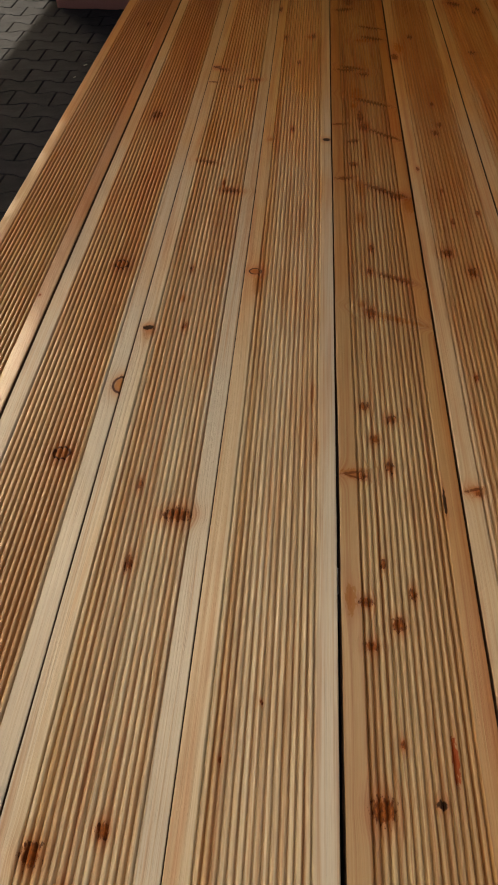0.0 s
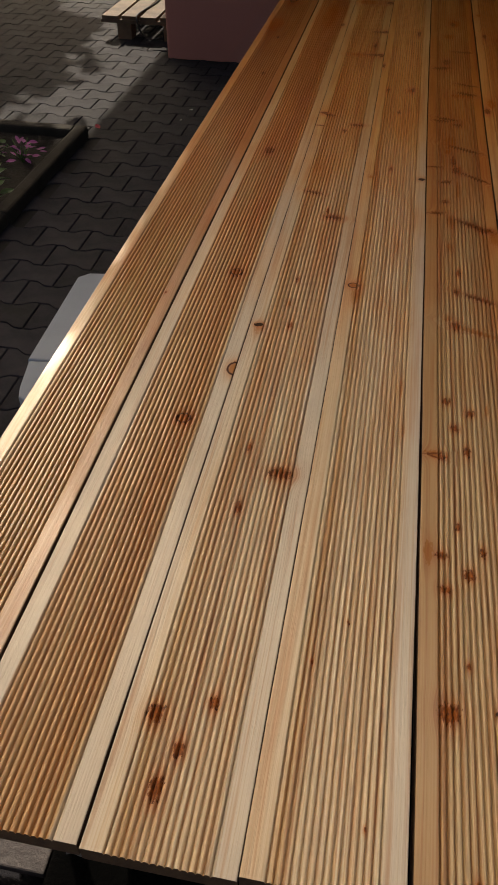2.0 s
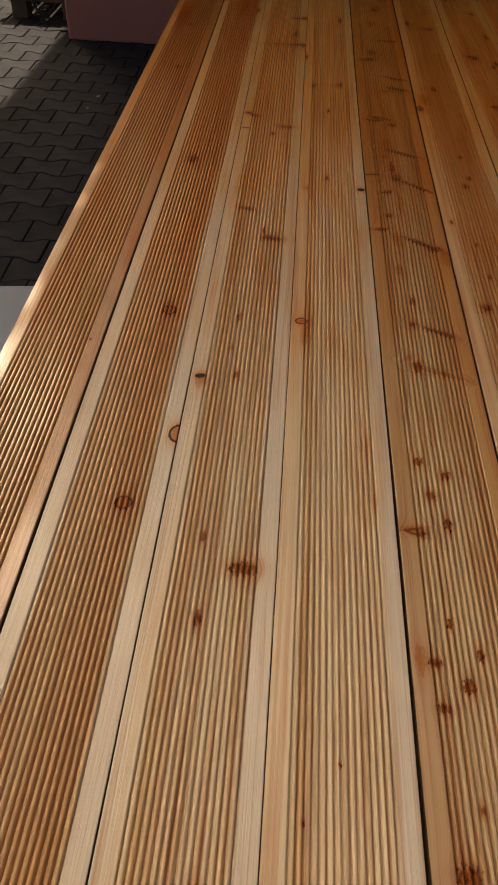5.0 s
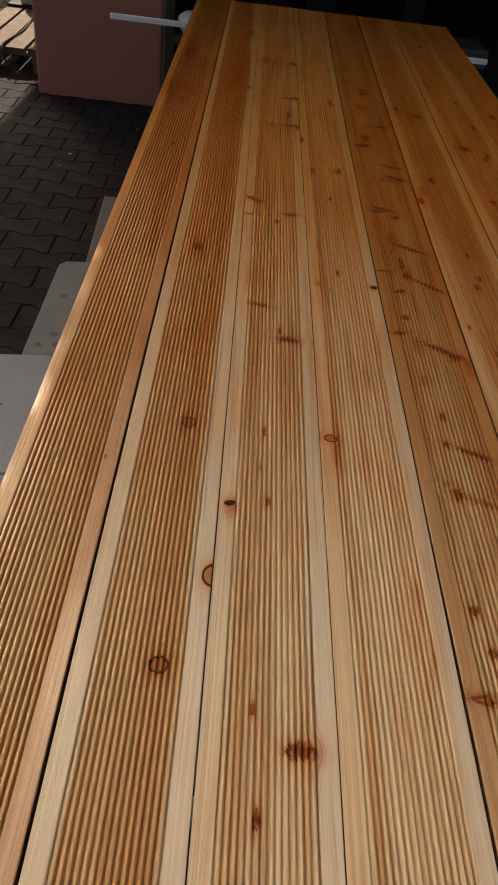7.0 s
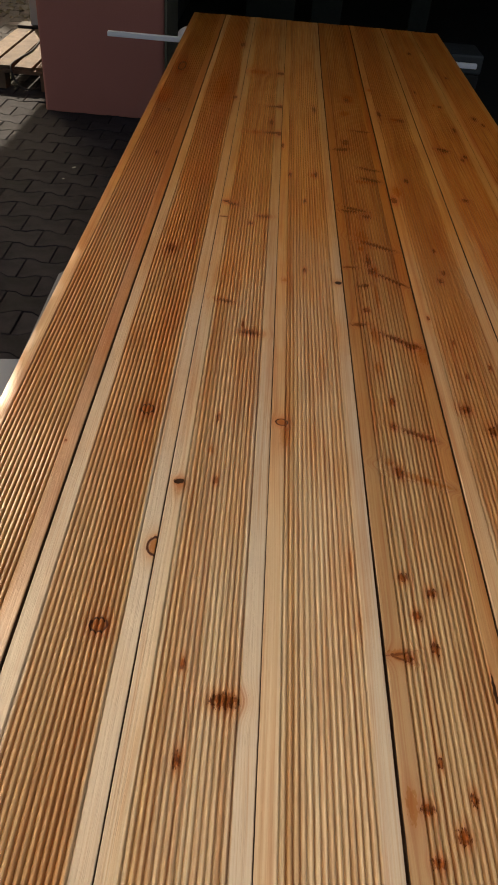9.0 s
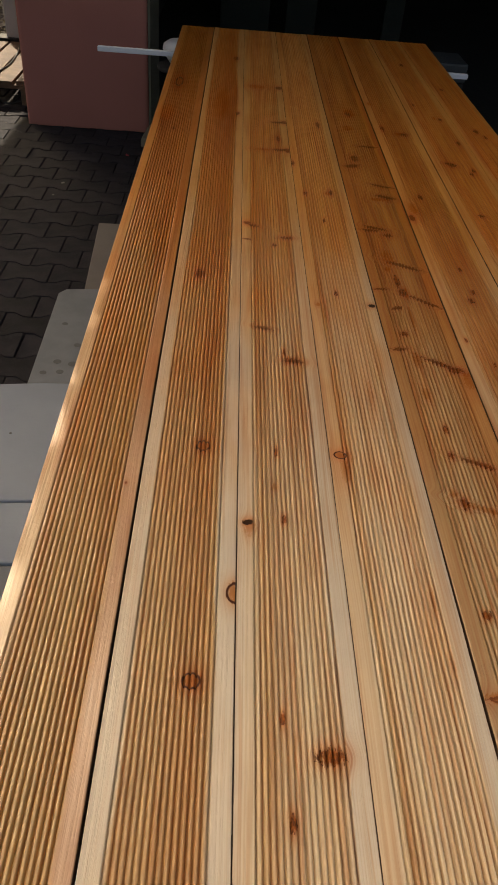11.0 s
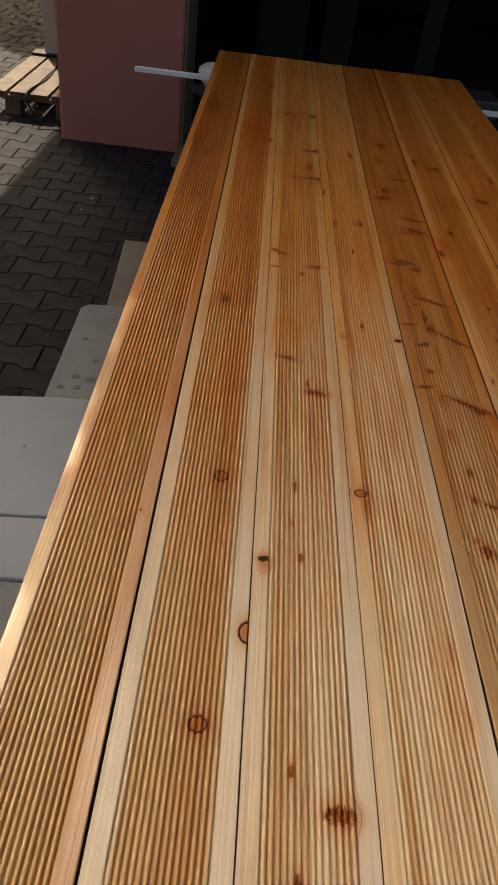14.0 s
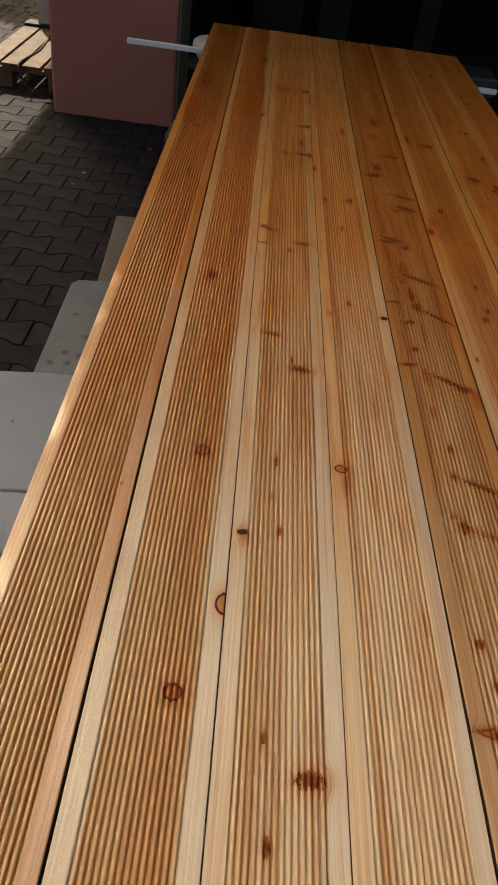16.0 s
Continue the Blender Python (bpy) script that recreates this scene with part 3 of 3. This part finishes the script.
# ---- unseen trees, added to shade the yard ----
def tree(x, y, seed, crown_z, spread, clumps):
    rng = random.Random(seed)
    top = thing("tree", "unseen leafy tree added to shade the paved yard", "tree", (x, y, -0.01), group="trees beside the yard")
    part("trunk", tube([(0, 0, 0), (0.03, 0.02, 0.8), (-0.02, 0.05, 1.7), (0.05, 0.0, crown_z - 0.6), (0.0, 0.0, crown_z + 0.4)], [0.13, 0.11, 0.09, 0.07, 0.03], 12), M_BARK, top, smooth=True)
    for k in range(7):
        a = k * 0.9 + seed
        z0 = crown_z - 1.2 + 0.15 * k
        part("limb", tube([(0, 0, z0), (0.4 * spread * math.cos(a), 0.4 * spread * math.sin(a), z0 + 0.5), (1.2 * spread * math.cos(a), 1.2 * spread * math.sin(a), z0 + 0.9)], [0.05, 0.035, 0.012], 7), M_BARK, top)
    crown = bmesh.new()
    for k in range(clumps):
        a, q = rng.uniform(0, 6.283), math.sqrt(rng.random())
        c = Vector((spread * q * math.cos(a), spread * q * math.sin(a), crown_z + (1.1 - q * q * 0.7) * rng.uniform(-0.5, 0.5)))
        for j in range(22):
            p = c + Vector((rng.gauss(0, 0.15), rng.gauss(0, 0.15), rng.gauss(0, 0.13)))
            leaf_shape(crown, Matrix.Translation(p) @ Euler((rng.uniform(-0.8, 0.8), rng.uniform(-0.8, 0.8), rng.uniform(0, 6.28))).to_matrix().to_4x4(), 0.19, 0.13)
    part("crown", crown, M_LEAF, top)
    return top


# none stands in view; each is placed for the shadow it throws
tree(-5.30, 8.1, 12, 3.2, 1.5, 1000)
tree(-3.52, 5.75, 21, 3.2, 0.6, 330)
tree(-4.15, 12.0, 33, 3.2, 1.2, 700)
# this one only dims the sky over bed and pavers
tree(-4.42, 2.3, 44, 2.9, 1.7, 480)

# ---- decking boards ----

def along(line, y):
    """x of an edge given as (y, x) stations, at y."""
    for (ya, xa), (yb, xb) in zip(line, line[1:]):
        if y <= yb:
            break
    q = min(1.0, max(0.0, (y - ya) / (yb - ya)))
    return xa + (xb - xa) * q * q * (3 - 2 * q)


def board(left, right, y0, y1, stops, knots, seed, label, grain=1.0):
    """A grooved decking board between two edges: flat margins, fourteen narrow grooves between broad rounded ribs."""
    rng = random.Random(seed)
    x0, x1 = along(left, 1.0), along(right, 1.0)
    w, margin, ribs = x1 - x0, 0.0235, 14
    prof = [(0.0, -THICK + 0.002), (0.0, -0.0014), (0.0004, -0.0005), (0.0012, 0.0)]
    prof += [(margin - 0.0022, 0.0), (margin - 0.0014, -0.0005), (margin - 0.0007, -0.0017)]
    step = (w - 2 * margin) / ribs
    for k in range(ribs):
        for t in (0.0, 0.07, 0.13, 0.19, 0.26, 0.37, 0.5, 0.63, 0.74, 0.81, 0.87, 0.93):
            prof.append((margin + (k + t) * step, -0.0037 * math.exp(-(min(t, 1 - t) / 0.16) ** 2) - 0.0010 * (2 * t - 1) ** 2))
    prof += [(w - margin, -0.0047), (w - margin + 0.0007, -0.0017), (w - margin + 0.0014, -0.0005), (w - margin + 0.0022, 0.0)]
    prof += [(w - 0.0012, 0.0), (w - 0.0004, -0.0005), (w, -0.0014), (w, -THICK + 0.002), (w - 0.002, -THICK), (0.002, -THICK)]
    rows = 50
    verts, faces = [], []
    m = len(prof)
    for r in range(rows):
        t = r / (rows - 1)
        y = y0 + (y1 - y0) * t
        sway = rng.gauss(0, 0.00012)
        lift = 0.0003 * math.sin(5.1 * t + seed * 1.7)
        xa, xb = along(left, y) + sway, along(right, y) + sway
        worn = 1.0 - 0.4 * max(0.0, min(1.0, (y - 2.0) / 1.4))  # grooves made shallower towards the far end, to soften them there
        for px, pz in prof:
            verts.append((xa + px * (xb - xa) / w, y, DECK + (pz * worn + lift if pz > -0.02 else pz)))
    for r in range(rows - 1):
        for k in range(m):
            a, b = r * m + k, r * m + (k + 1) % m
            faces.append((a, b, b + m, a + m))
    faces += [tuple(range(m)), tuple((rows - 1) * m + k for k in reversed(range(m)))]
    me = bpy.data.meshes.new("decking_board")
    me.from_pydata(verts, [], faces)
    me.update()
    bm = bmesh.new()
    bm.from_mesh(me)
    bmesh.ops.recalc_face_normals(bm, faces=bm.faces[:])
    bm.to_mesh(me)
    bm.free()
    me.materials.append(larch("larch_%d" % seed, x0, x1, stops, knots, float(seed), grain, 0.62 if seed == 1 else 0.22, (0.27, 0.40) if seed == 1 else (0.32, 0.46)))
    me.materials.append(M_END_GAP)
    for p in me.polygons:
        # sawn ends are dark; sides take that colour to put shade in the gaps
        if abs(p.normal.y) > 0.9 or abs(p.normal.x) > 0.9 and p.center.z < DECK - 0.004 and max(me.vertices[i].co.z for i in p.vertices) - min(me.vertices[i].co.z for i in p.vertices) > 0.015:
            p.material_index = 1
    ob = tagged(new("decking_board", me), label, "decking board", group="decking boards side by side")
    return ob


# joints between neighbours: (y, x of its middle, width of the gap)
JOINTS = [
    [(0.0, -0.2985, 0.0), (4.2, -0.300, 0.0)],
    [(0.0, -0.1497, 0.0036), (0.8, -0.1495, 0.0034), (2.0, -0.1475, 0.0036), (4.2, -0.1458, 0.0036)],
    [(0.0, -0.0010, 0.0034), (0.25, -0.0006, 0.0014), (1.5, -0.0004, 0.0010), (4.2, -0.0015, 0.0010)],
    [(0.0, 0.1462, 0.0010), (1.0, 0.1474, 0.0008), (2.5, 0.1462, 0.0010), (4.2, 0.1490, 0.0010)],
    [(0.0, 0.2952, 0.0052), (0.5, 0.2946, 0.0038), (0.9, 0.2934, 0.0022), (2.0, 0.2905, 0.0022), (3.0, 0.2920, 0.0026), (4.2, 0.3010, 0.0028)],
    [(0.0, 0.4425, 0.0026), (1.8, 0.4415, 0.0034), (2.7, 0.4450, 0.0040), (4.2, 0.4530, 0.0040)],
    [(0.0, 0.5890, 0.0026), (1.6, 0.5905, 0.0028), (2.3, 0.5935, 0.0028), (4.2, 0.6070, 0.0022)],
    [(0.0, 0.7420, 0.0014), (2.1, 0.7455, 0.0014), (2.8, 0.7520, 0.0010), (4.2, 0.7570, 0.0010)],
    [(0.0, 0.8880, 0.0), (4.2, 0.8870, 0.0)],
]


def edges(k):
    """Left and right edge of the k-th board."""
    return [(y, x + g / 2) for y, x, g in JOINTS[k]], [(y, x - g / 2) for y, x, g in JOINTS[k + 1]]


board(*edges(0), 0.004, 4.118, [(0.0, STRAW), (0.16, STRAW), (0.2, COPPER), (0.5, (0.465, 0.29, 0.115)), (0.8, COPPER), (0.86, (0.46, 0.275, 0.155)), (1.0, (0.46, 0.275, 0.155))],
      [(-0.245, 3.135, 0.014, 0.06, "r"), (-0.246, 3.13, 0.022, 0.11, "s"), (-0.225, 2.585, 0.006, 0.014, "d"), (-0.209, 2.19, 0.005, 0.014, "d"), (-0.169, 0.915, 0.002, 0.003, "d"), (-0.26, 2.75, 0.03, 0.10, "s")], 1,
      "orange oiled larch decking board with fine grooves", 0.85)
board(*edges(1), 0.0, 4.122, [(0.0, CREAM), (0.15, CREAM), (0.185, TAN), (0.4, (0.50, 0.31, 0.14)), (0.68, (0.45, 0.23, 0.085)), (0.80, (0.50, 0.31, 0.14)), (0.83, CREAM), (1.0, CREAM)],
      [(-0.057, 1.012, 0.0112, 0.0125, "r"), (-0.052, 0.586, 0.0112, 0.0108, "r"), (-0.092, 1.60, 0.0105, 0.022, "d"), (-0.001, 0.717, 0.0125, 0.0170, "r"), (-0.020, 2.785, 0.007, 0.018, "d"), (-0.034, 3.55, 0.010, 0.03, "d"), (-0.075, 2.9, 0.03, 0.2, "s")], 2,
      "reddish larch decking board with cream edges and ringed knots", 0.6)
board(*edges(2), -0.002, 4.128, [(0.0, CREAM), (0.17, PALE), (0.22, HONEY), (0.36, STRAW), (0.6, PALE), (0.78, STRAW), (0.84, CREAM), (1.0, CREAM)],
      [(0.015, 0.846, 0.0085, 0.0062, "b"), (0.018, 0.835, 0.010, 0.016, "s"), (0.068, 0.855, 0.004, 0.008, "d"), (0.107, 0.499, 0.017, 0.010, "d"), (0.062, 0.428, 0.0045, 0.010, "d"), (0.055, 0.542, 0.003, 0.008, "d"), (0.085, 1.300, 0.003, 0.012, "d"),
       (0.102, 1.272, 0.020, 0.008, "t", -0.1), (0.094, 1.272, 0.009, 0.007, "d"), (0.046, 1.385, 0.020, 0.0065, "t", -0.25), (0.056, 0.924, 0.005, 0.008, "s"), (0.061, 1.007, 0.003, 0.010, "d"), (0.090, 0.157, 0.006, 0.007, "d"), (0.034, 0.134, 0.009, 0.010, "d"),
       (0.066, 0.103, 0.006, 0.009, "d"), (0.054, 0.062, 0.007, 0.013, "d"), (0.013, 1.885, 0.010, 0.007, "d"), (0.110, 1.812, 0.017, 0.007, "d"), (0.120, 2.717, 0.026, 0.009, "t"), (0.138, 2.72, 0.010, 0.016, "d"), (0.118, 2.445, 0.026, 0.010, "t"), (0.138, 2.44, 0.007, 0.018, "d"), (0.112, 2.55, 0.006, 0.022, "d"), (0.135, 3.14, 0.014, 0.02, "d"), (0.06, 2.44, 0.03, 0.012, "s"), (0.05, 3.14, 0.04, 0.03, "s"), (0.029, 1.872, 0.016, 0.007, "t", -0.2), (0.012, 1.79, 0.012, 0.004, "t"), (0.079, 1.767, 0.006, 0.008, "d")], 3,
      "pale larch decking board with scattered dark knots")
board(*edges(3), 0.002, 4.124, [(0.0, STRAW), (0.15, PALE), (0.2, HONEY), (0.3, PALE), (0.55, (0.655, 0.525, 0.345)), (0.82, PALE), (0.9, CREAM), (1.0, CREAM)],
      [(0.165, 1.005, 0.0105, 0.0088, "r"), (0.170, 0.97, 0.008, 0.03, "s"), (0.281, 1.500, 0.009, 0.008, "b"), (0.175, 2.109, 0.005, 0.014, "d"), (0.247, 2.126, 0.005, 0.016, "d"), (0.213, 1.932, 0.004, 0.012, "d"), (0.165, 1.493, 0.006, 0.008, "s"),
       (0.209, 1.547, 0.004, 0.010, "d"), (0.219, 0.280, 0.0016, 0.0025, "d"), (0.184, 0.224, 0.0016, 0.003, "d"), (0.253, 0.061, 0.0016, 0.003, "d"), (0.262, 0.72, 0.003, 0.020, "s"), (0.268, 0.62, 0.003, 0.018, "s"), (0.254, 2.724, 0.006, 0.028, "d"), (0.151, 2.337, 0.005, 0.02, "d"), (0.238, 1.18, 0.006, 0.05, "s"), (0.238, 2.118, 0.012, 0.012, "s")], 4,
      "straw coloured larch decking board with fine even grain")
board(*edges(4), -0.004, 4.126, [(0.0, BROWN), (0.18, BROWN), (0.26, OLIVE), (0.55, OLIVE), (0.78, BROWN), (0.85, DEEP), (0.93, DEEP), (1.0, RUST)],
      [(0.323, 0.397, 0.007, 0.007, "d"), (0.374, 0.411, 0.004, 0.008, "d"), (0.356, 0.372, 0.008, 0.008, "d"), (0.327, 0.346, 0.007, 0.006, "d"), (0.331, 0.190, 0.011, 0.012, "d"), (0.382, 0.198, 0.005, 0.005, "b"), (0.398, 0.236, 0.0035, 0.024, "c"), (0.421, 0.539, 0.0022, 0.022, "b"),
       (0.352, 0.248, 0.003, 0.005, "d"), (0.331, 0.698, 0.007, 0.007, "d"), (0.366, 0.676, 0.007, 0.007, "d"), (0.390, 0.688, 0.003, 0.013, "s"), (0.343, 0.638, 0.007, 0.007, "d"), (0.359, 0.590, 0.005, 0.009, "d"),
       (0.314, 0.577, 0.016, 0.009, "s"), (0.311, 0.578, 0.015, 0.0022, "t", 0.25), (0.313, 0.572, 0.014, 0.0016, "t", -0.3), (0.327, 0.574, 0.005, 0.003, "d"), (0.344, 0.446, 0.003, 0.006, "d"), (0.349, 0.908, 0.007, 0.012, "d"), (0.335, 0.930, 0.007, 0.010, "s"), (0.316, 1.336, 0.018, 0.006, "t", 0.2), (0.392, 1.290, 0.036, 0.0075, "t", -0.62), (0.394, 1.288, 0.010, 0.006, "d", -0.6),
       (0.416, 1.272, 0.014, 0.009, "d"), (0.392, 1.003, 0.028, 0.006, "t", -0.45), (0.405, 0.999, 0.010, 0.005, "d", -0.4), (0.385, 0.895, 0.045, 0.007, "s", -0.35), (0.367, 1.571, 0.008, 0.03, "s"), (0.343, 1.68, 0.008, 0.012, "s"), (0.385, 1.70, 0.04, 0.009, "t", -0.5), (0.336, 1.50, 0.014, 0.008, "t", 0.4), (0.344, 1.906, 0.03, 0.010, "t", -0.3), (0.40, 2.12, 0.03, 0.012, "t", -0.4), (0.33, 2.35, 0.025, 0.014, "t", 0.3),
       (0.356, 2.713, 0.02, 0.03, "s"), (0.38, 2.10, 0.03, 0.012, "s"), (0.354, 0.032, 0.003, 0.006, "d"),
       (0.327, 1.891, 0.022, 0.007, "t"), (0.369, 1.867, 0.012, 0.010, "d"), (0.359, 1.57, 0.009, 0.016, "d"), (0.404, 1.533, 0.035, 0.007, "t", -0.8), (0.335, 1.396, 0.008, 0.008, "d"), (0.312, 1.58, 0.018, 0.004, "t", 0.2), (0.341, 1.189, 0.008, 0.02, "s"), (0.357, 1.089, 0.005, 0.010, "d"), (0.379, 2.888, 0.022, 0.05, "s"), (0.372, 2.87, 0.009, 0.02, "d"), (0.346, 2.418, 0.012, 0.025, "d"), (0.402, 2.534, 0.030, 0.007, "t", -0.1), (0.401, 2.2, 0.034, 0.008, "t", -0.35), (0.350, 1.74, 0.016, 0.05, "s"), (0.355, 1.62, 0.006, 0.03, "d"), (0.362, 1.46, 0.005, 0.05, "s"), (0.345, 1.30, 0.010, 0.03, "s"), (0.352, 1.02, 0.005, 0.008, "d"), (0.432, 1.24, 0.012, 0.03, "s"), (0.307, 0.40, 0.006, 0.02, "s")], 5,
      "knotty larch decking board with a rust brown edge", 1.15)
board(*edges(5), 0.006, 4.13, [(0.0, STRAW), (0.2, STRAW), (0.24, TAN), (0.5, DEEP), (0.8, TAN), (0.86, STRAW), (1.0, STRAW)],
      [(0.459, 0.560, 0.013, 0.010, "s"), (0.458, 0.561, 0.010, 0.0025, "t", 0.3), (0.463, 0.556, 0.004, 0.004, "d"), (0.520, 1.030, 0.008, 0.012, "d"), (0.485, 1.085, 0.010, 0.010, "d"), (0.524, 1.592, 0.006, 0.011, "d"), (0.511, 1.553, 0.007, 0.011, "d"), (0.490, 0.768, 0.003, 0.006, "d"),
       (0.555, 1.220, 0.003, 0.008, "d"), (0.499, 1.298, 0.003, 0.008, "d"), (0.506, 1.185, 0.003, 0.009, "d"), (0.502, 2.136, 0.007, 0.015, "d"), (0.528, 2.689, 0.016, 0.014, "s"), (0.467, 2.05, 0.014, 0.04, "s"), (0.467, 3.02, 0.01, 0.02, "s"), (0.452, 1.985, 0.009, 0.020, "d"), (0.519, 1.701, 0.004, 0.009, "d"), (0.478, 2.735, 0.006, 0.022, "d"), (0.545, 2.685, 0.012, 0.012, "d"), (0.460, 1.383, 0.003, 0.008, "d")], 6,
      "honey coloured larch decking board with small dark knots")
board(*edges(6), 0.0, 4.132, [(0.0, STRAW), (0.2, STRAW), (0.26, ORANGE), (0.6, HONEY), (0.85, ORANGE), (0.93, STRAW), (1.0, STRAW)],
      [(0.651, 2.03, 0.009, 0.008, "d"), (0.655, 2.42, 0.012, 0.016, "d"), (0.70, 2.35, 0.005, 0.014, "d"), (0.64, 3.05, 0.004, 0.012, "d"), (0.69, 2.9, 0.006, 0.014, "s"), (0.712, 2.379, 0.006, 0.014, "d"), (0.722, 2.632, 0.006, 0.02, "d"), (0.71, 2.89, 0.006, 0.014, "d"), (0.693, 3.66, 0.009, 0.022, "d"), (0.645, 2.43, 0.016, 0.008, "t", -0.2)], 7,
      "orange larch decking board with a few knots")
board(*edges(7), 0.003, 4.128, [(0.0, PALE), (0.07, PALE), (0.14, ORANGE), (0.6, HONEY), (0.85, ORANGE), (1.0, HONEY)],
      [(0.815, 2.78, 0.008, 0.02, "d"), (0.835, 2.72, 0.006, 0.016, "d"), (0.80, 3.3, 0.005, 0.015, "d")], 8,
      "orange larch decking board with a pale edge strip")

# torn pale strip stuck under the ends of two boards
rng = random.Random(90)
strip = bmesh.new()
top_row, low_row = [], []
for k in range(34):
    x = -0.020 + 0.0046 * k
    low = 0.708 + rng.uniform(-0.004, 0.005)
    for row, yy in ((top_row, 0.0035), (low_row, 0.0060)):
        row.append((strip.verts.new((x, yy, 0.7225)), strip.verts.new((x, yy + rng.uniform(-0.0005, 0.0005), low))))
for k in range(33):
    (a, b), (c, d), (e, f), (g, h) = top_row[k], top_row[k + 1], low_row[k], low_row[k + 1]
    for quad in ((a, b, d, c), (e, g, h, f), (b, f, h, d), (a, c, g, e)):
        strip.faces.new(quad)
strip.faces.new([top_row[0][0], low_row[0][0], low_row[0][1], top_row[0][1]])
strip.faces.new([top_row[-1][0], top_row[-1][1], low_row[-1][1], low_row[-1][0]])
bmesh.ops.recalc_face_normals(strip, faces=strip.faces[:])
solid("packing_strip", strip, M_SLAB3, "torn grey brown packing strip under the board ends", "packing")

# ---- pavers, piece by piece ----
pavers = tagged(new("pavement"), "wavy interlocking grey concrete pavers, partly sunlit", "pavement", kind="structure")
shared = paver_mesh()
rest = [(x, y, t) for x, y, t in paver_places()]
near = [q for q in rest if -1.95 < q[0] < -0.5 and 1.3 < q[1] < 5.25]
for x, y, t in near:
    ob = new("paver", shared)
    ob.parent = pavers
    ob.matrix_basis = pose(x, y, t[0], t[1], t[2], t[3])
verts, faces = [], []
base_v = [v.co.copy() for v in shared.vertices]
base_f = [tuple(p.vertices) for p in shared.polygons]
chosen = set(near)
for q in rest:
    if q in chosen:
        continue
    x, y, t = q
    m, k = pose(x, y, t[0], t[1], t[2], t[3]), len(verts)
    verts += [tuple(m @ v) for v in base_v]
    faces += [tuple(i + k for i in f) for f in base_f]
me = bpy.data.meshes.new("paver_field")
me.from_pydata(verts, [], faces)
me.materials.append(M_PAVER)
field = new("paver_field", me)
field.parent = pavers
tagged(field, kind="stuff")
